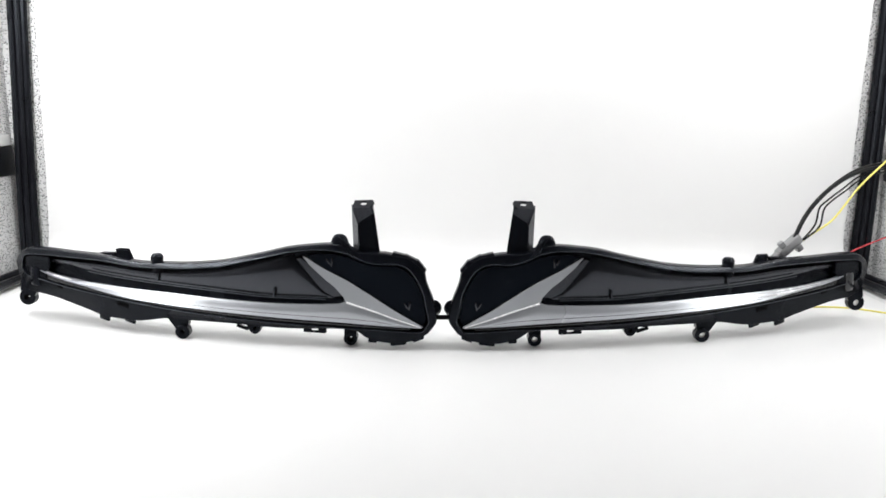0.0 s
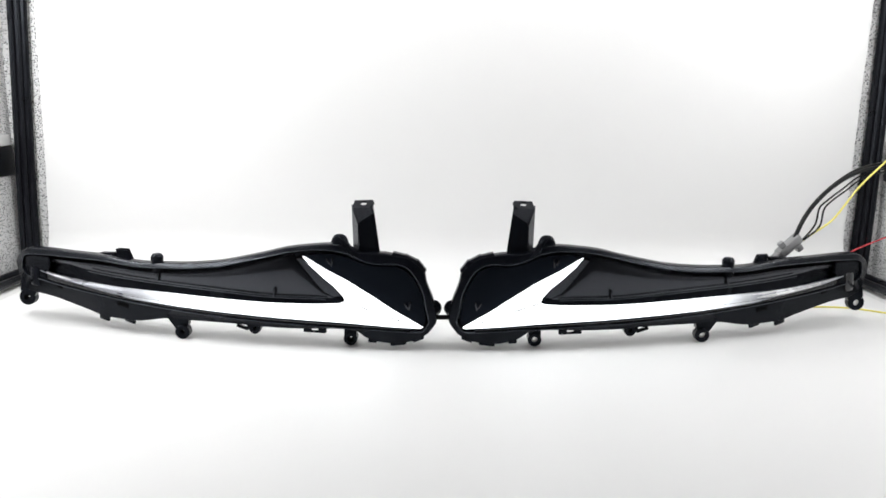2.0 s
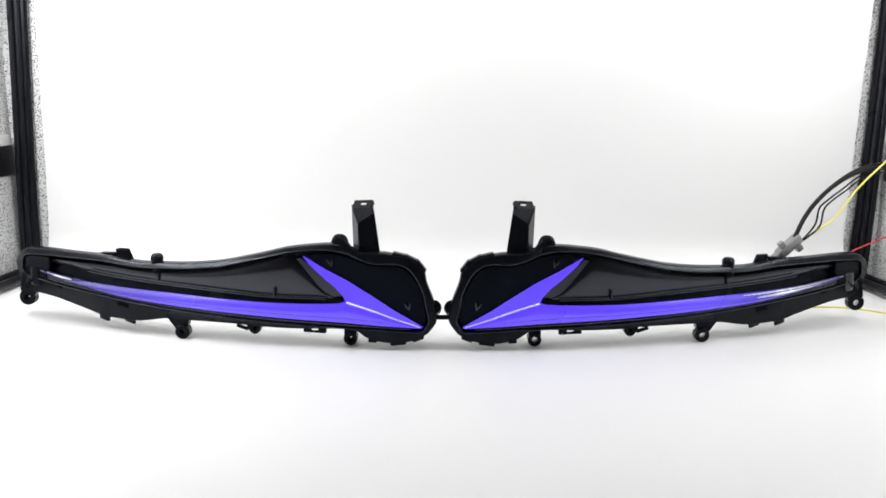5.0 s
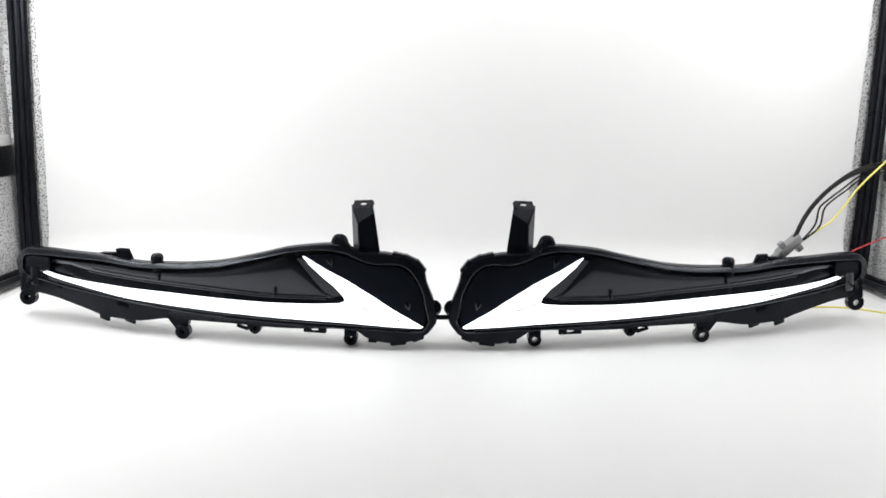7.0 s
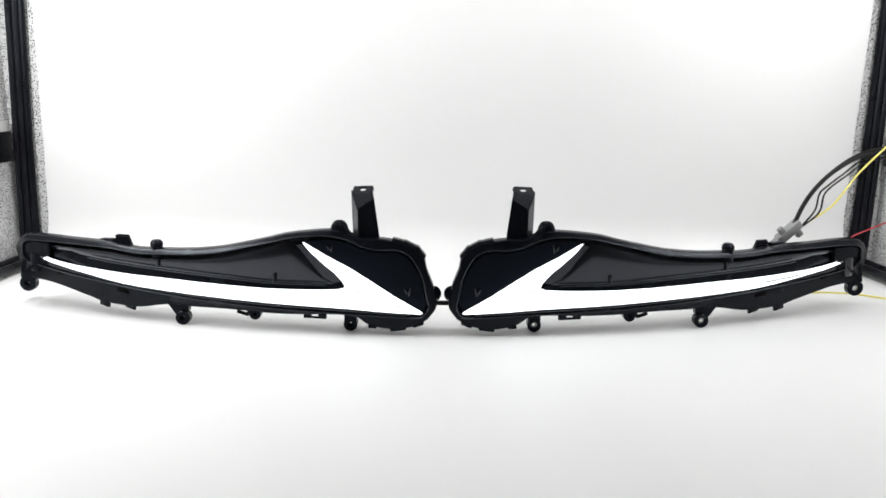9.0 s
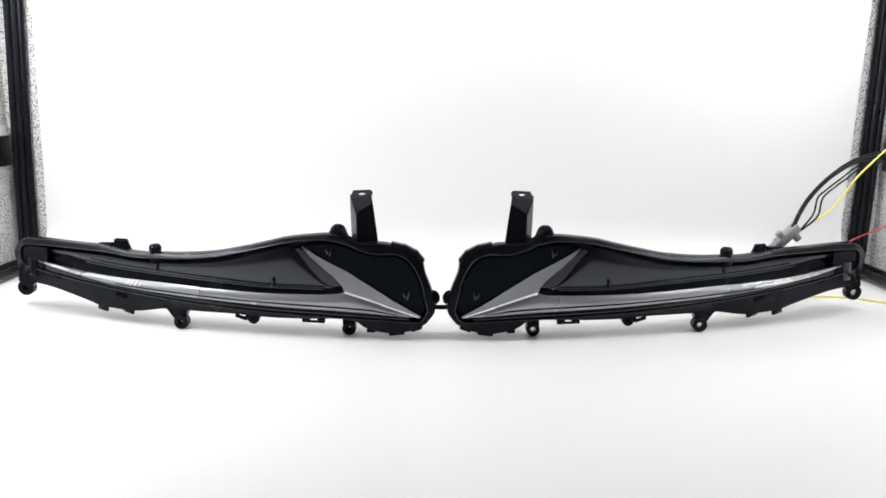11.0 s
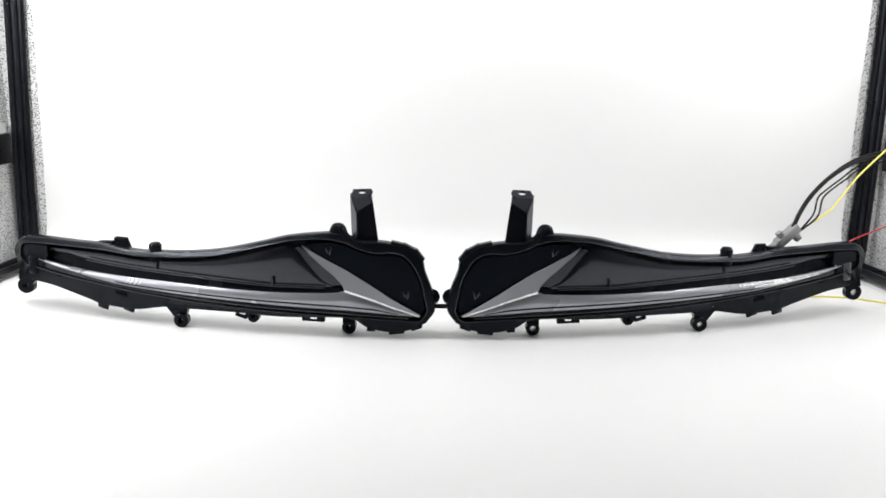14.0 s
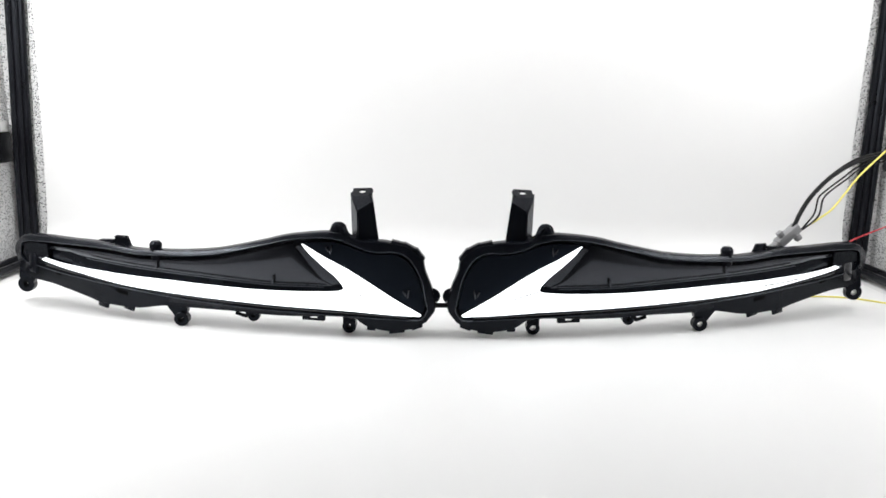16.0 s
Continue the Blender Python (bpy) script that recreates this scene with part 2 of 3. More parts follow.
def slab(s, outline, front, back, edge=1.2, grow=0.0):
    loop = [Vector(p) for p in outline]
    if sum(a.x * b.y - b.x * a.y for a, b in zip(loop, loop[1:] + loop[:1])) > 0:
        loop.reverse()
    dense = []
    for a, b in zip(loop, loop[1:] + loop[:1]):
        k = max(1, int((b - a).length / 6))
        dense += [a.lerp(b, i / k) for i in range(k)]
    if grow:
        dense = inset(dense, -grow)
    return shell(s, [(inset(dense, edge), front), (dense, front + edge), (dense, back)])


def strip(s, top, bot, ua, ub, depth, back, rows=9, step=8.0):
    """A long bar between two lines; depth(f, u) is its front from the lower edge (f = 0) to the upper one."""
    bm = bmesh.new()
    n = max(2, int((ub - ua) / step) + 1)
    made = []
    for i in range(n):
        u = ua + (ub - ua) * i / (n - 1)
        h, k = height(bot, u), height(top, u)
        ring = [bm.verts.new(place(s, u, depth(f / (rows - 1), u), h + (k - h) * f / (rows - 1))) for f in range(rows)]
        ring += [bm.verts.new(place(s, u, back(1, u), k)), bm.verts.new(place(s, u, back(0, u), h))]
        made.append(ring)
    for a, b in zip(made, made[1:]):
        for k in range(len(a)):
            bm.faces.new((a[k], a[(k + 1) % len(a)], b[(k + 1) % len(a)], b[k]))
    bm.faces.new(made[0]), bm.faces.new(made[-1])
    return bm


def ribbed(f, u, s):
    """The bar's face with fine ribs, shaped to break its outer highlight into beads."""
    a, b = (432, 604) if s > 0 else (436, 470)
    fade = max(0, min(1, (u - a) / 12, (b - u) / 12)) * max(0, min(1, (f - 0.5) / 0.15))
    return bar_face(f, u) + 0.38 * fade * math.sin(2 * math.pi * u / 6.5)


def bar_face(f, u):
    """The bar is rounded near the arrow; further out its upper part leans back as a flat facet."""
    crown = 3.2 - 5.0 * math.sin(math.pi * min(1, 0.12 + f * 0.80))
    facet = 1.2 - 2.8 * min(1, f / 0.2) + 4.8 * max(0, (f - 0.55) / 0.45)
    g = max(0, min(1, (u - 320) / 120))
    g = g * g * (3 - 2 * g)
    return crown * (1 - g) + facet * g


def well_face(f, u):
    """The hollow above the bar: it stands over its foot, then falls back into a cove under the rim."""
    g = max(0, min(1, (u - 150) / 60))
    return 9.4 - 2.6 * g * (1 - (1 - min(1, f / 0.68)) ** 2) + 5.0 * g * max(0, (f - 0.68) / 0.32) ** 1.4


@functools.lru_cache(None)
def above_foot(a):
    """A line that runs along the bar, a millimetres over its lower edge where the bar is high enough."""
    out = []
    for u in range(32, 606, 7):
        h, k = height(BAR_BOT, u), height(BAR_TOP, u)
        out.append((u, h + min(a, 0.05 * a * (k - h))))
    return out


def arm_face(u, z):
    """The arm rises from its outer edge to the crease."""
    return 3.0 - 5.0 * max(0.0, min(1.0, 1 - (z - (35 + (u - 28) * 0.31)) / 62))


def arm_plate(s, lift, thick, outline=ARM, grow=0.0):
    bm = slab(s, outline, 0, thick, 0.4, grow)
    for v in bm.verts:
        u, z = abs(v.co.x) * 1000, v.co.z * 1000
        v.co.y += (arm_face(u, z) + lift) / 1000
    return bm


def between(f):
    """The line along the bar at a share of its height."""
    return [(u, height(BAR_BOT, u) + f * (height(BAR_TOP, u) - height(BAR_BOT, u))) for u in range(29, 618, 6)] + [(617, 83.5)]


LED_TOP, LED_BOT = [(u, z + 0.35) for u, z in BAR_TOP], [(u, z - 0.35) for u, z in BAR_BOT[::-1]]
CORE_TOP, CORE_BOT = between(0.95), between(0.07)
CORE_ARM = [(184, 124), (160, 109.5), (130, 94), (99, 75.5), (68, 56), (40, 40), (65, 46.5), (96, 57.5), (131, 68), (134, 78), (146, 91), (160, 102.5)]

# where the LED strips of the bar begin and end, out from the middle
CUTS = [30, 136, 208, 274, 344, 405, 470, 540, 610]


# ---------------------------------------------------------------- the lamps
def ring_lug(s, u, y, z, r, hole, thick, parent, name="mounting_lug", neck=None, flare=1.0, plated=True):
    """An eye with a hole, and the neck that joins it to the housing."""
    m = Matrix.Translation(place(s, u, y, z)) @ pose(0, 0, 0, 90)
    t = thick / 2000
    bm = turned([(hole / 1000, -t), (r / 1000 - 0.001, -t), (r / 1000, -t + 0.001), (r / 1000, t - 0.001), (r / 1000 - 0.001, t), (hole / 1000, t)], m, 22, True)
    if neck:
        a, b = place(s, u, y, z), place(s, *neck)
        d = b - a
        mid = a + d * 0.66
        ang = math.degrees(math.atan2(d.x, d.z))
        neckm = Matrix.Translation(mid) @ pose(0, 0, 0, 0, ang, 0)
        made = bmesh.ops.create_cube(bm, size=1, matrix=Matrix.Diagonal((r * 1.8 / 1000, thick / 1000 * 0.8, d.length * 0.8, 1)))["verts"]
        for v in made:
            v.co.x *= flare if v.co.z > 0 else 1
            v.co = neckm @ v.co
    lug = part(name, bm, BLACK, parent)
    ins = turned([(hole * 0.45 / 1000, -t * 0.5), (hole / 1000, -t * 0.5), (hole / 1000, t * 0.5), (hole * 0.45 / 1000, t * 0.5)], m, 16, True)
    bright = s > 0 and plated
    # inserts without zinc are near-black, for the shade inside the eye
    part("insert", ins, STEEL if bright else RECESS_SHADE, lug, "bright zinc insert" if bright else "")
    return lug


def lamp(s):
    body = empty("daytime_running_lamp")
    sil, rim = closed_line(SIL_TOP, SIL_BOT, 14, 4), closed_line(RIM_TOP, RIM_BOT, 14, 3)
    part("housing", shell(s, [(inset(rim, 6), 13), (inset(rim, 3), 10), (inset(rim, 2), 1), (inset(rim, 1), -0.6), (rim, 0.4), (inset(sil, 1.6), 2.4), (inset(sil, 0.5), 4.2),
                              (sil, 7), (sil, 19), (inset(sil, 3.5), 23), (inset(sil, 10), 44), (inset(sil, 14), 50)]), BLACK, body)
    bead = [place(s, p.x, -0.6, p.y) for p in inset(rim, 1.2)]
    part("rim_bead", tube(bead + bead[:1], 0.0010, 8), RIMS, body)
    part("side_panel", slab(s, SIDE, 4.6, 9.6, 0.5), MATTE, body, "matte black panel beside the arrow-shaped guide")
    part("well_wall", slab(s, WELL, 6.0, 9.7, 2.0), SATIN, body)
    part("ledge", strip(s, LEDGE, BAR_TOP, 140, 560, lambda f, u: 4.5 + 4.5 * f + (0 if u < 470 else (1 - f) * 4.6 * (u - 470) / 90), lambda f, u: 9.8), BLACK, body, "black ledge above the light bar")
    part("ledge_bead", tube([place(s, u, 4.0, z) for u, z in LEDGE[6:-8]], 0.0014, 8), RIMS, body, "glossy lip of the ledge")
    roof = [(150, 72.5), (166, 80), (178, 93), (192, 111), (205, 126)] + [(u, z - 6.5) for u, z in RIM_TOP[::-1] if 208 <= u <= 642]
    roof = eased(roof)
    hollow = sorted([(u, z) for u, z in LEDGE] + [(620, 96)])
    part("well_panel", strip(s, roof, hollow, 152, 612, well_face, lambda f, u: 12.5, 15), SATIN, body)
    low = [(u, z + 1.6) for u, z in RIM_BOT if u > 30]
    part("lower_lens", strip(s, BAR_BOT, low, 45, 606, lambda f, u: 2.6 - 1.6 * math.sin(math.pi * f), lambda f, u: 9.8), GLOSS, body, "smoked glossy strip below the light bar")
    guide = part("light_guide", strip(s, BAR_TOP, BAR_BOT[::-1], 29, 617, lambda f, u: ribbed(f, u, s), lambda f, u: 9.8, 11, 1.6), GUIDE, body, "grey satin light bar")
    part("arm_guide", arm_plate(s, 0, 6), GUIDE, body, "grey satin arm of the arrow-shaped guide")
    at = lambda u, a: bar_face((above(u, a) - height(BAR_BOT, u)) / max(1, height(BAR_TOP, u) - height(BAR_BOT, u)), u)
    above = lambda u, a: height(above_foot(a), u)
    # raised dark strips stand for the shade in the bar's channels
    part("groove_shade", strip(s, above_foot(8.2), above_foot(6.0), 60, 480, lambda f, u: at(u, 7) - 0.35, lambda f, u: at(u, 7) + 1, 3, 7), MATTE, guide, "raised dark strip for the shaded channel along the light bar")
    part("groove_shade", strip(s, above_foot(1.4), above_foot(0.4), 60, 480, lambda f, u: at(u, 1) - 0.6, lambda f, u: at(u, 1) + 1, 3, 7), MATTE, guide, "raised dark strip for the shaded channel along the light bar")
    # raised dark line that keeps the channel visible in front of lit strips
    part("channel_line", strip(s, above_foot(6.6), above_foot(6.1), 70, 470, lambda f, u: at(u, 7) - 1.45, lambda f, u: at(u, 7) - 0.2, 3, 7), GLOSS, guide)
    # a pale beaded tube paints the highlight along the crease
    crease = curve_points([place(s, u, arm_face(u, z) - 0.9, z) for u, z in ((133, 69), (96, 57.5), (65, 46.5), (31, 35.5))], 90)
    part("crease", tube(crease, 0.0021, 6, lambda f: (0.75 + 0.35 * math.sin(190 * f)) * (1 - 0.45 * f)), GLINT, guide, "pale beaded tube for the highlight on the crease")
    # pale tubes that paint the highlights and reflections of the outer bar
    for f, a, b in ((0.84, 440, 614), (0.52, 462, 575)) if s > 0 else ((0.80, 560, 606),):
        line = []
        for k in range(150):
            u = a + (b - a) * k / 149
            h, z = height(BAR_BOT, u), height(BAR_TOP, u)
            line.append(place(s, u, bar_face(f, u) - 0.1, h + (z - h) * f + 0.7 * math.sin(2.1 * k) * (s > 0)))
        part("glint_row", tube(line, 0.0022, 6, lambda v: 0.35 + 0.65 * math.sin(math.pi * min(1, 0.1 + v)) * (0.75 + 0.25 * math.sin(140 * v))), GLINT, guide, "pale beaded row for the highlight of the outer bar")
    if s < 0:
        for k in range(4):
            u = 437 + 7 * k
            lo = [place(s, u + 5 - v, bar_face(0.45 + 0.08 * v, u) - 0.15, height(BAR_BOT, u) + (height(BAR_TOP, u) - height(BAR_BOT, u)) * (0.40 + 0.09 * v)) for v in range(6)]
            # a pale stroke painted for one reflected bead
            part("facet", tube(lo, 0.0011, 6, lambda v: math.sin(math.pi * (0.08 + 0.84 * v))), GLINT, guide, "pale stroke for a reflected LED bead")
    # post with an open back, sloping flange and bolt hole
    post = bmesh.new()

    side = bmesh.new()

    def sheet(bm, pts, t=(0, 2.2, 0)):
        a = [bm.verts.new(place(s, *p)) for p in pts]
        b = [bm.verts.new(place(s, p[0] + t[0], p[1] + t[1], p[2] + t[2])) for p in pts]
        bm.faces.new(a), bm.faces.new(b[::-1])
        for i in range(len(a)):
            bm.faces.new((a[i], a[(i + 1) % len(a)], b[(i + 1) % len(a)], b[i]))
    sheet(post, [(117.5, 20, 128), (87, 20, 130), (95, 22, 190), (106, 21, 184), (117.5, 19, 176)])
    sheet(side, [(118, 20, 128), (118, 19, 177), (127, 28, 196), (128, 34, 200), (126, 32, 128)], (-2.2, 0, 0))
    sheet(post, [(87, 20, 130), (95, 22, 190), (98, 29, 196), (98, 40, 201), (91, 40, 130)], (2.2, 0, 0))
    sheet(side, [(118.5, 19, 176), (106, 21, 184), (96, 22, 190), (99, 30, 197), (117, 28, 196), (127, 28, 196)], (0, 1.5, -1.5))
    # lighter satin stands for the light that falls on these faces
    part("lit_post_side", side, SATIN, body, "lit side of the post in lighter satin")
    part("post", post, BLACK, body, "black plastic post open at its back")
    c = place(s, 112, 42, 201.5)
    m = Matrix.Translation(c) @ pose(0, 0, 0, 24, 0, 0)
    flange = bmesh.new()
    corners = [(-15, -13), (-5, -15), (9, -13), (15, 2), (12, 9), (-13, 7)]
    poly = [Vector((-s * a / 1000, b / 1000, 0)) for a, b in corners]
    k, outer, inner = 24, [], []
    for i in range(k):
        p = poly[i * 6 // k].lerp(poly[(i * 6 // k + 1) % 6], (i * 6 % k) / k)
        ang = math.atan2(p.y, p.x)
        q = Vector((0.0052 * math.cos(ang), 0.0052 * math.sin(ang), 0))
        outer.append(p), inner.append(q)
    lay = [[flange.verts.new(m @ (p + Vector((0, 0, h)))) for p in line] for line, h in ((outer, 0), (inner, 0), (inner, -0.003), (outer, -0.003))]
    for a, b in zip(lay, lay[1:] + lay[:1]):
        for i in range(k):
            flange.faces.new((a[i], a[(i + 1) % k], b[(i + 1) % k], b[i]))
    part("flange", flange, BLACK, body, "sloping flange with a bolt hole", 25)
    # bosses, clips and eyes
    cap = bmesh.new()
    add_turned(cap, [(0.0170, -0.014), (0.0150, -0.009), (0.0128, -0.004), (0.0112, 0.001), (0.0096, 0.0045), (0.0070, 0.0072), (0.0036, 0.0087), (0.0008, 0.009)], Matrix.Translation(place(s, 143, 16, 152.5)) @ Matrix.Diagonal((1, 0.6, 1, 1)), 32)
    for u, z, long in ((136, 146, 0.030), (131, 143.5, 0.027), (126, 140.5, 0.022)):
        add_box(cap, (0.0026, 0.010, long), Matrix.Translation(place(s, u, 6, z)) @ pose(0, 0, 0, 0, s * 27, 0) @ pose(0, 0, 0, -14), 0.001)
    part("boss", cap, BLACK, body, "", 50)
    peg = turned([(0.0085, -0.022), (0.008, -0.006), (0.009, -0.004), (0.009, 0.001), (0.006, 0.005), (0.001, 0.006)], Matrix.Translation(place(s, 416, 14, 117)), 18)
    part("peg", peg, BLACK, body)
    part("peg", turned([(0.002, -0.009), (0.0055, -0.0075), (0.0075, -0.003), (0.0075, 0.006), (0.003, 0.008)], Matrix.Translation(place(s, 415, 9.5, 107)) @ pose(0, 0, 0, -14), 18), BLACK, body)
    bm = bmesh.new()
    for v in bmesh.ops.create_cube(bm, size=1)["verts"]:
        x, y, z = v.co
        v.co = place(s, 473 + 9 * (1 if x > 0 else -1) + (3 if z > 0 else -4 if x < 0 else 2), 22 + 7 * y, 114 + 17 * z)
    bmesh.ops.bevel(bm, geom=bm.edges[:], offset=0.0016, segments=2, affect="EDGES", profile=0.5)
    part("clip", bm, BLACK, body)
    for u, y, z, size, lean in ((500, 22, 115, (0.03, 0.01, 0.005), 4), (600, 14, 114, (0.035, 0.010, 0.005), 0)):
        part("clip", box(size, Matrix.Translation(place(s, u, y, z)) @ pose(0, 0, 0, 0, s * lean, s * 25), 0.0015), BLACK, body)
    ring_lug(s, 378, 8, 10.5, 10.5, 4.5, 14, body, "foot", (384, 12, 36), 1.9)
    ring_lug(s, 131, 28, 9.8, 9.8, 4.4, 18, body, "foot", (131, 28, 30))
    ring_lug(s, 667, 28, 29, 13, 5.0, 12, body, "mounting_lug", (654, 26, 60), 1.5)
    ring_lug(s, 268, 14, 22.5, 8.5, 3.0, 14, body, "mounting_lug", (268, 14, 33), 1.2, False)
    eye, at = bmesh.new(), Matrix.Translation(place(s, 285, 12, 27.5)) @ pose(0, 0, 0, 0, s * -14, s * 12)
    for x, z, w, h in ((-0.0075, 0, 0.003, 0.014), (0.0075, 0.002, 0.004, 0.012), (0, 0.006, 0.018, 0.003), (0, -0.006, 0.018, 0.003)):
        add_box(eye, (w, 0.008, h), at @ pose(s * x, 0, z), 0.0008)
    part("clip_eye", eye, BLACK, body)
    tab, at = bmesh.new(), Matrix.Translation(place(s, 180, 10, 26)) @ pose(0, 0, 0, 0, 0, s * 10)
    for x, z, w, h in ((-0.011, 0, 0.011, 0.011), (0.011, 0, 0.011, 0.011), (0, 0.0042, 0.012, 0.0026), (0, -0.0042, 0.012, 0.0026)):
        add_box(tab, (w, 0.006, h), at @ pose(x, 0, z), 0.0008)
    part("tab", tab, BLACK, body)
    for u, z, w, h in ((463, 28, 0.018, 0.026), (508, 25, 0.018, 0.020)):
        part("strap", box((w, 0.004, h), Matrix.Translation(place(s, u, 8.0, z)) @ pose(0, 0, 0, 0, s * -12, s * 19), 0.0012), BLACK, body)
    # solid near-black boxes stand for the shade inside two slots
    part("slot_shade", box((0.020, 0.004, 0.007), Matrix.Translation(place(s, 472, 2.0, 44)) @ pose(0, 0, 0, 0, s * -9, s * 18), 0.001), RECESS_SHADE, body)
    part("slot_shade", box((0.013, 0.004, 0.006), Matrix.Translation(place(s, 583, 2.0, 62)) @ pose(0, 0, 0, 0, s * -12, s * 22), 0.001), RECESS_SHADE, body)
    fold = box((0.018, 0.016, 0.032), Matrix.Translation(place(s, 628, 5, 73)) @ pose(0, 0, 0, 0, s * -8, s * 24), 0.0055)
    part("end_panel", slab(s, [(600, 88), (600, 106), (630, 107), (646, 103), (651, 88), (644, 76), (622, 71.5), (606, 70), (612, 80)], 0.3, 11.0, 1.4), BLACK, body)
    # brighter glossy plastic on the right stands for the reflection there
    part("end_fold", fold, GLOSS if s > 0 else BLACK, body, "rounded end fold, glossy on the right for its brighter reflection")
    for u, y, z, size, lean in ((62, 9, 10, (0.022, 0.012, 0.006), 6), (98, 9, 12.5, (0.012, 0.012, 0.005), -4), (34, 10, 16, (0.016, 0.012, 0.005), 20)):
        part("rib", box(size, Matrix.Translation(place(s, u, y, z)) @ pose(0, 0, 0, 0, s * lean, 0), 0.0012), BLACK, body)
    for u, z, lean in ((413, 90, -12), (237, 77, -8), (153, 124, -8), (158, 124.5, 24), (46, 64, -10), (51, 64.5, 26)):
        part("rib", box((0.0030, 0.006, 0.013 if lean < 20 else 0.009), Matrix.Translation(place(s, u, 6, z)) @ pose(0, 0, 0, 0, s * lean, 0), 0.001), SATIN, body)
    for u, z, lean in ((44, 129, -28), (30, 119, -52), (60, 134, -14)):
        part("clip", box((0.019, 0.014, 0.004), Matrix.Translation(place(s, u, 11, z + 1)) @ pose(0, 0, 0, 0, s * lean, 0), 0.001), BLACK, body)
    knob = turned([(0.004, -0.012), (0.009, -0.010), (0.010, -0.004), (0.007, -0.002), (0.007, 0.001), (0.010, 0.003), (0.009, 0.009), (0.005, 0.011)],
                  Matrix.Translation(place(s, 12.5, 22, 57)) @ Matrix.Diagonal((1.1, 1.0, 1.1, 1)) @ pose(0, 0, 0, 70, 0, 0), 18)
    part("knob", knob, BLACK, body)
    # LED strips: sliding forward stands for switching on; dark ones rest inside the housing
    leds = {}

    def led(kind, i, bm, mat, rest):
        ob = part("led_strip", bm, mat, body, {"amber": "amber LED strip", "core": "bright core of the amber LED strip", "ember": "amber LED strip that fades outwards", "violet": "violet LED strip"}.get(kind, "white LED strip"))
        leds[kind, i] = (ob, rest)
    # one added glowing set for each colour and stage of the light
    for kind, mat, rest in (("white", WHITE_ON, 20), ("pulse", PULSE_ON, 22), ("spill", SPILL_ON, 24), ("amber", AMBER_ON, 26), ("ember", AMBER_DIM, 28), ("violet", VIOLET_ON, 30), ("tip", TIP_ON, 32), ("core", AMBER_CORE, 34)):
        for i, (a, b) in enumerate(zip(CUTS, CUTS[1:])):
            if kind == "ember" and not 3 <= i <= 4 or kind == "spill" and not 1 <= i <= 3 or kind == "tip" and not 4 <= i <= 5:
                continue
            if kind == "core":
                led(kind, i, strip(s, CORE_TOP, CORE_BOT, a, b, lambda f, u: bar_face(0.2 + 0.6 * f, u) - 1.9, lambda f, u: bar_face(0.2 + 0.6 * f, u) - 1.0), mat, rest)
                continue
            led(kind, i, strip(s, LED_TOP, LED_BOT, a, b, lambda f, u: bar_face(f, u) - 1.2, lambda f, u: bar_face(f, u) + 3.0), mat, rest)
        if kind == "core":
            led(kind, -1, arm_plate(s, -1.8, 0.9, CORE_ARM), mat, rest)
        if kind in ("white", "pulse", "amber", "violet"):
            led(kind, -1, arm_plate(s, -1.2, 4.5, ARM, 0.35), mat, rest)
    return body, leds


left, left_leds = lamp(-1)
tagged(left, "black car running lamp with grey arrow light bar on white sheet", "car lamp", "pair of running lamps")
right, right_leds = lamp(1)
tagged(right, "black car running lamp wired to a grey plug, on white sheet", "car lamp", "pair of running lamps")

# ---------------------------------------------------------------- tent, backdrop and room
profile = [(-0.62, 0.0), (-0.60, 0.0), (-0.58, 0.0)] + [(-0.55 + 0.055 * i, 0.0) for i in range(16)]
profile += [(0.33 + 0.10 * math.sin(a), 0.10 - 0.10 * math.cos(a)) for a in [math.pi / 2 * i / 12 for i in range(13)]]
profile += [(0.43 + 0.002 * math.sin(i), 0.15 + 0.07 * i) for i in range(11)]
bm = bmesh.new()
grid = []
for y, z in profile:
    a, b = -0.765 + 0.030 * max(0, z), 0.778 + 0.014 * max(0, z)
    grid.append([bm.verts.new((a + (b - a) * i / 30, y + 0.0015 * math.sin(0.25 * i + 3 * z) * (z > 0.3), z)) for i in range(31)])
under = [[bm.verts.new(v.co + Vector((0, 0.002 if v.co.z > 0.1 else 0, -0.002 if v.co.z < 0.2 else 0))) for v in row] for row in grid]
for g in (grid, under):
    for a, b in zip(g, g[1:]):
        for i in range(30):
            bm.faces.new((a[i], a[i + 1], b[i + 1], b[i]))
sheet_ob = part("backdrop", bm, PVC, None, "", 60)
tagged(sheet_ob, "white plastic backdrop sheet sweeping up the tent's back", "backdrop", "", "structure")


def wall(name, size, m, mat, label, bevel=0.0):
    return tagged(part(name, box(size, m, bevel), mat, None, "", 0), label, "wall", "", "structure")


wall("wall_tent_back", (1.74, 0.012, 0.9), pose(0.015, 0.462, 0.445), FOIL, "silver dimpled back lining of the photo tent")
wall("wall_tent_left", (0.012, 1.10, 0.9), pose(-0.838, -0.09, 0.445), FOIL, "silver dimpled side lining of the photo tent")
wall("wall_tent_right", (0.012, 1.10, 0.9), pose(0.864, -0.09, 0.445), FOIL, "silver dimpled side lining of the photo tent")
tagged(part("ceiling", box((1.74, 1.10, 0.012), pose(0.015, -0.09, 0.902)), FOIL, None, "", 0), "silver lining of the tent's roof", "ceiling", "", "structure")
tagged(part("floor", box((1.74, 1.16, 0.012), pose(0.015, -0.11, -0.011)), WEB, None, "", 0), "white cloth floor of the photo tent", "floor", "", "structure")
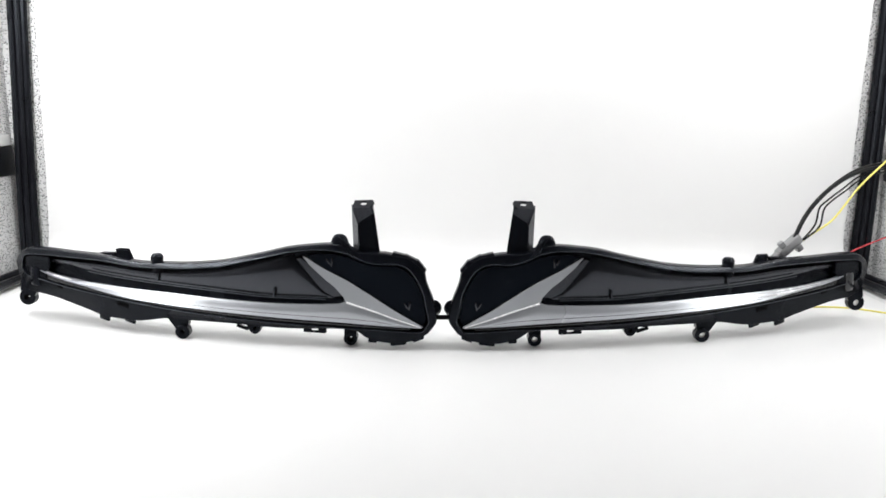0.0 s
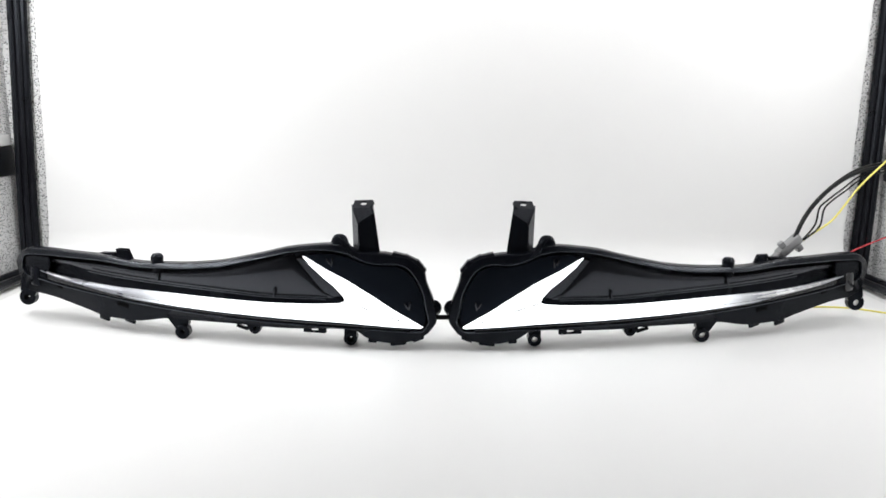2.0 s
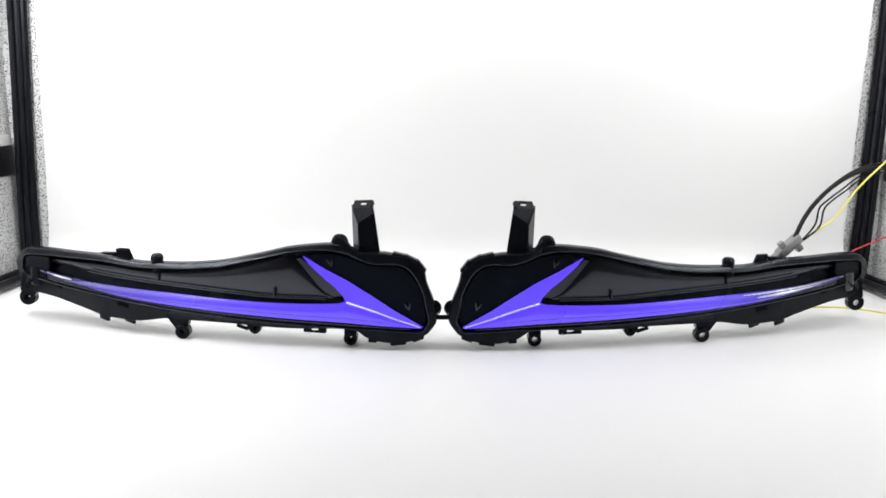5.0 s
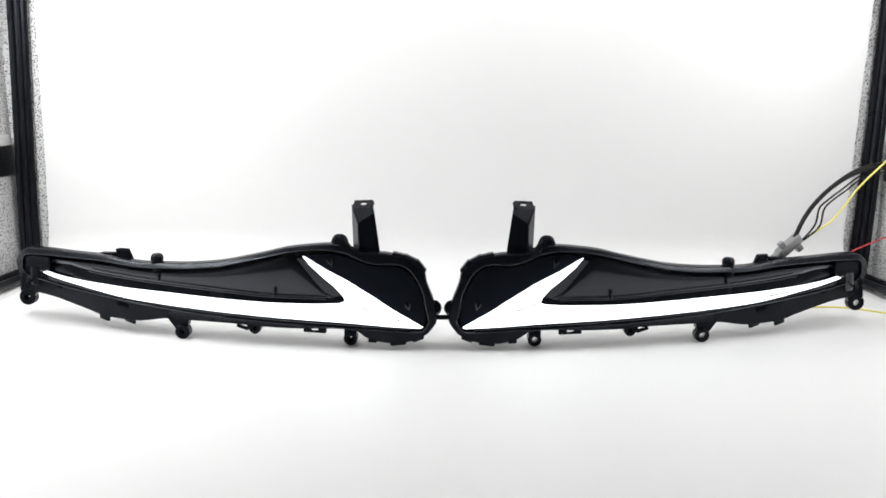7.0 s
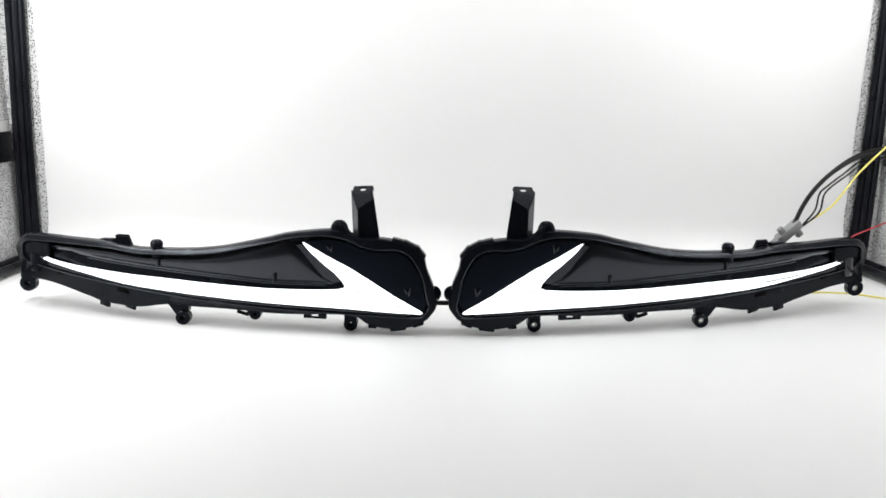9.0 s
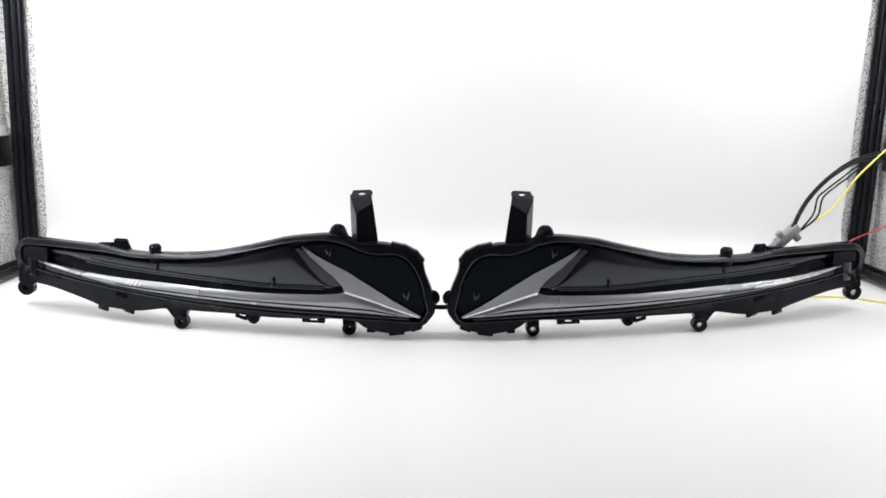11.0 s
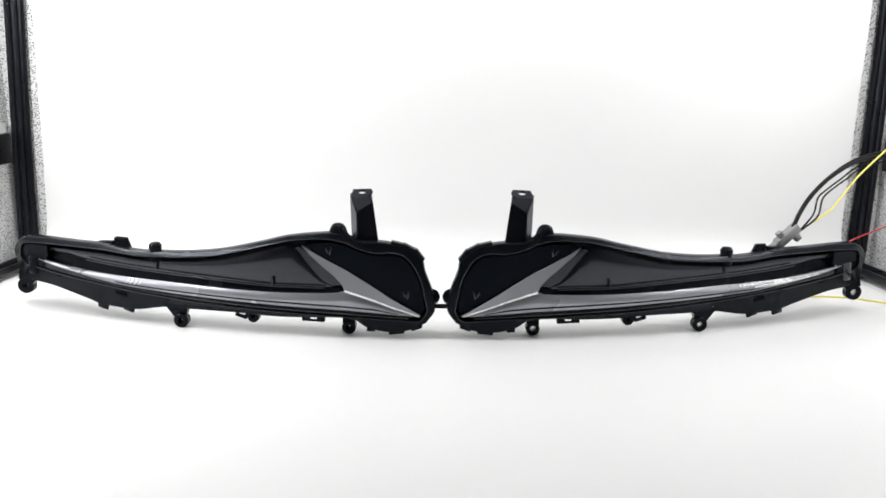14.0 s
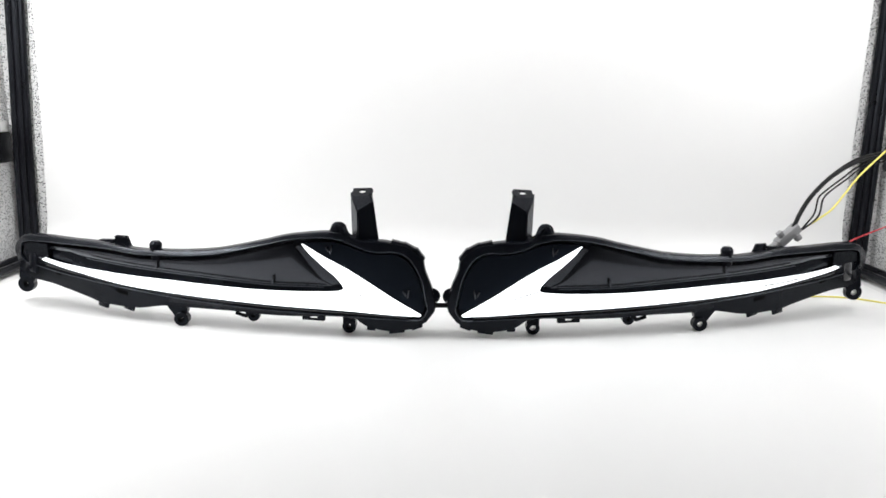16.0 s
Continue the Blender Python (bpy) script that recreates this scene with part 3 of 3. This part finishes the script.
wall("wall_room_back", (5, 0.1, 2.7), pose(0, 2.0, 1.3), WALLP, "grey painted room wall")
wall("wall_room_front", (5, 0.1, 2.7), pose(0, -3.0, 1.3), WALLP, "grey painted room wall")
wall("wall_room_left", (0.1, 5.1, 2.7), pose(-2.5, -0.5, 1.3), WALLP, "grey painted room wall")
wall("wall_room_right", (0.1, 5.1, 2.7), pose(2.5, -0.5, 1.3), WALLP, "grey painted room wall")
tagged(part("ceiling", box((5, 5.1, 0.1), pose(0, -0.5, 2.7)), WALLP, None, "", 0), "grey painted room ceiling", "ceiling", "", "structure")
tagged(part("floor", box((5, 5.1, 0.1), pose(0, -0.5, -0.068)), WOOD, None, "", 0), "wooden room floor", "floor", "", "structure")
def binding(s):
    """The corner piping of the tent: three cloth-covered cords up the corner, one along the floor."""
    b = empty("tent_binding")
    foot, lean = (0.810, -0.014) if s > 0 else (0.800, 0.038)
    for x, y, r in ((0.0, 0.447, 0.0065), (0.0105, 0.443, 0.0068), (0.021, 0.439, 0.0055)):
        pts = [Vector((s * (foot + x - lean * z + 0.0015 * math.sin(7 * z + x * 40)), y, z)) for z in [0.046 * i for i in range(20)]]
        part("cord", tube(pts, r, 10), CLOTH, b)
    part("web", box((0.018, 0.005, 0.86), Matrix.Translation((s * (foot + 0.010 - lean * 0.44), 0.450, 0.44)) @ pose(0, 0, 0, 0, math.degrees(-s * lean), s * -32)), CLOTH, b)
    for x, z, r in ((0.002, 0.008, 0.008), (0.021, 0.010, 0.010)):
        part("cord", tube([Vector((s * (foot + x + 0.002 * math.sin(9 * y)), y, z)) for y in [0.43 - 0.05 * i for i in range(21)]], r, 10), CLOTH, b)
    return tagged(b, "black cloth piping along the tent's corner", "tent binding", "tent bindings")


binding(-1), binding(1)
for s in (-1, 1):
    st = empty("tent_strap")
    part("tape", box((0.004, 0.16, 0.020), pose(0.0135 + s * 0.8415, 0.365, 0.266), 0.001), WEB, st, "white hook-and-loop tape")
    part("band", box((0.006, 0.16, 0.056), pose(0.0135 + s * 0.8405, 0.365, 0.227), 0.002), CLOTH, st, "black cloth band")
    tagged(st, "black cloth strap with white tape on the tent's side", "strap", "tent straps")


def light_bar(m, length):
    b = empty("led_light_bar", m)
    part("profile", box((0.06, length + 0.02, 0.02), pose(0, 0, 0.0), 0.003), ALU, b)
    bm = bmesh.new()
    for i in range(int(length / 0.03)):
        add_box(bm, (0.008, 0.008, 0.004), pose(0.0, -length / 2 + 0.015 + 0.03 * i, -0.012))
    tagged(part("beads", bm, BAR_ON, b, "", 0), kind="stuff")
    return tagged(b, "aluminium LED light bar under the tent's roof", "light bar", "tent light bars")


light_bar(pose(-0.812, -0.03, 0.61, 0, -58, 0), 0.62)
light_bar(pose(0.818, -0.03, 0.61, 0, 58, 0), 0.62)
light_bar(pose(0.0, -0.04, 0.87, 0, 0, 90), 1.1)


# ---------------------------------------------------------------- plug and wires
def wire(name, pts, r, mat, label, n=40):
    return tagged(part(name, tube(curve_points(pts, n), r, 8), mat), label, "wire", "lamp wires")


plug = empty("connector_plug")
m = Matrix.Translation((0.535, 0.14, 0.127)) @ pose(0, 0, 0, 0, -40, 12)
part("plug_body", box((0.042, 0.016, 0.014), m, 0.002), PLUG, plug)
part("plug_latch", box((0.009, 0.008, 0.010), m @ pose(-0.010, -0.003, 0.012), 0.0015), PLUG, plug)
part("plug_latch", box((0.010, 0.009, 0.010), m @ pose(0.010, -0.003, -0.012), 0.0015), PLUG, plug)
part("plug_neck", box((0.026, 0.012, 0.011), m @ pose(-0.028, 0, 0.0), 0.002), PLUG, plug)
part("plug_stem", tube(curve_points([(0.517, 0.14, 0.112), (0.500, 0.13, 0.095), (0.49, 0.12, 0.085)], 12), 0.005, 8), PLUG, plug)
tagged(plug, "grey plastic connector plug behind the lamp", "plug")
wire("black_wire", [(0.543, 0.14, 0.139), (0.557, 0.15, 0.163), (0.58, 0.165, 0.188), (0.62, 0.19, 0.214), (0.683, 0.23, 0.235), (0.76, 0.255, 0.247)], 0.0034, RUBBER, "black sleeved lamp wire arching from the plug")
wire("black_wire", [(0.546, 0.145, 0.139), (0.56, 0.155, 0.163), (0.584, 0.17, 0.189), (0.624, 0.195, 0.216), (0.686, 0.235, 0.239), (0.76, 0.26, 0.252)], 0.0030, RUBBER, "black sleeved lamp wire arching from the plug")
wire("black_wire", [(0.555, 0.14, 0.136), (0.58, 0.155, 0.158), (0.589, 0.165, 0.182), (0.604, 0.175, 0.192), (0.641, 0.2, 0.209), (0.691, 0.235, 0.229), (0.76, 0.255, 0.243)], 0.0014, RUBBER, "thin black lamp wire arching from the plug")
wire("black_wire", [(0.557, 0.14, 0.136), (0.587, 0.155, 0.155), (0.599, 0.17, 0.179), (0.614, 0.18, 0.191), (0.652, 0.205, 0.208), (0.695, 0.235, 0.225), (0.76, 0.255, 0.239)], 0.0014, RUBBER, "thin black lamp wire arching from the plug")
wire("yellow_wire", [(0.548, 0.138, 0.132), (0.577, 0.15, 0.146), (0.614, 0.17, 0.163), (0.646, 0.19, 0.19), (0.678, 0.21, 0.217), (0.75, 0.24, 0.272)], 0.0016, YELLOW, "yellow lamp wire rising from the plug")
wire("yellow_wire", [(0.560, 0.235, 0.0016), (0.595, 0.234, 0.0016), (0.648, 0.243, 0.0016), (0.70, 0.235, 0.0016), (0.75, 0.20, 0.0016)], 0.0015, YELLOW, "yellow lamp wire lying on the white sheet")
wire("red_wire", [(0.655, 0.22, 0.08), (0.67, 0.23, 0.088), (0.689, 0.24, 0.098), (0.711, 0.25, 0.105), (0.78, 0.265, 0.128)], 0.0013, RED, "red lamp wire rising beside the tent's corner")
rod = part("cable", tube(curve_points([(-0.02, 0.035, 0.040), (0.0, 0.03, 0.041), (0.022, 0.035, 0.040)], 12), 0.0035, 10), RUBBER)
tagged(rod, "short black cable between the two lamps", "cable")


# ---------------------------------------------------------------- what moves
BARS = list(range(8))


def motions():
    """Each LED strip's times of shining, in seconds, on either lamp."""
    on = {}

    def shine(side, kind, which, a, b):
        for i in which:
            on.setdefault((side, kind, i), []).append((a, b))
    for side in (0, 1):
        # start: a pulse runs along the bar, then the arrow flashes, then the bar fills outwards
        shine(side, "pulse", [-1] + BARS, -1, 0.34)
        shine(side, "white", [-1, 0], 0.4, 0.83)
        shine(side, "spill", [1, 2, 3], 0.4, 0.83)
        shine(side, "white", [0], 0.97, 3.77)
        shine(side, "white", [-1], 0.97, 3.77 - 0.2 * side)
        shine(side, "spill", [1, 2, 3], 0.97, 1.57)
        for i, t in zip(range(1, 8), (1.57, 1.73, 1.87, 2.07, 2.1, 2.17, 2.27)):
            shine(side, "white", [i], t, 3.77)
        shine(side, "tip", [4, 5], 1.94, 2.07)
    # the left lamp and the right one flicker in turn
    shine(1, "white", [-1], 3.67, 3.77)
    every = [-1] + BARS
    shine(1, "white", every, 3.77, 3.87)
    shine(0, "white", every, 3.87, 3.97)
    shine(0, "white", [0], 3.97, 4.07)
    shine(0, "spill", [1, 2, 3], 3.97, 4.07)
    shine(1, "white", every, 3.97, 4.07)
    for side in (0, 1):
        shine(side, "violet", every, 4.17, 5.23)
        shine(side, "white", every, 5.23, 9.13)
        shine(side, "white", every, 15.67, 17)
        for k in range(9):
            a = 9.17 + 0.7 * k
            for kind in ("amber", "core"):
                shine(side, kind, [-1, 0, 1, 2], a, a + 0.3)
                shine(side, kind, [3, 4, 5, 6, 7], a + 0.1, a + 0.3)
            shine(side, "ember", [3, 4], a, a + 0.1)
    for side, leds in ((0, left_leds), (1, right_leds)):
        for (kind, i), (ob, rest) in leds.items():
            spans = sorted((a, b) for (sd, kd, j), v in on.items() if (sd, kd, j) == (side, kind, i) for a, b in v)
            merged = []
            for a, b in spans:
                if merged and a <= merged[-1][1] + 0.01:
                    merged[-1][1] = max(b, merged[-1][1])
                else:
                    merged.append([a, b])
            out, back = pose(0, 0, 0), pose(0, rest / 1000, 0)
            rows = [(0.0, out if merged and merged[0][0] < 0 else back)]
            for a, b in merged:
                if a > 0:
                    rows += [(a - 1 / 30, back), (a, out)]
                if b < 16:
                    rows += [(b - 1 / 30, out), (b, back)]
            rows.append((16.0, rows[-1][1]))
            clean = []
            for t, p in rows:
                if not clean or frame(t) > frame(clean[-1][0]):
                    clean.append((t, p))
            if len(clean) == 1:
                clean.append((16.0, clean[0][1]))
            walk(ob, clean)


motions()
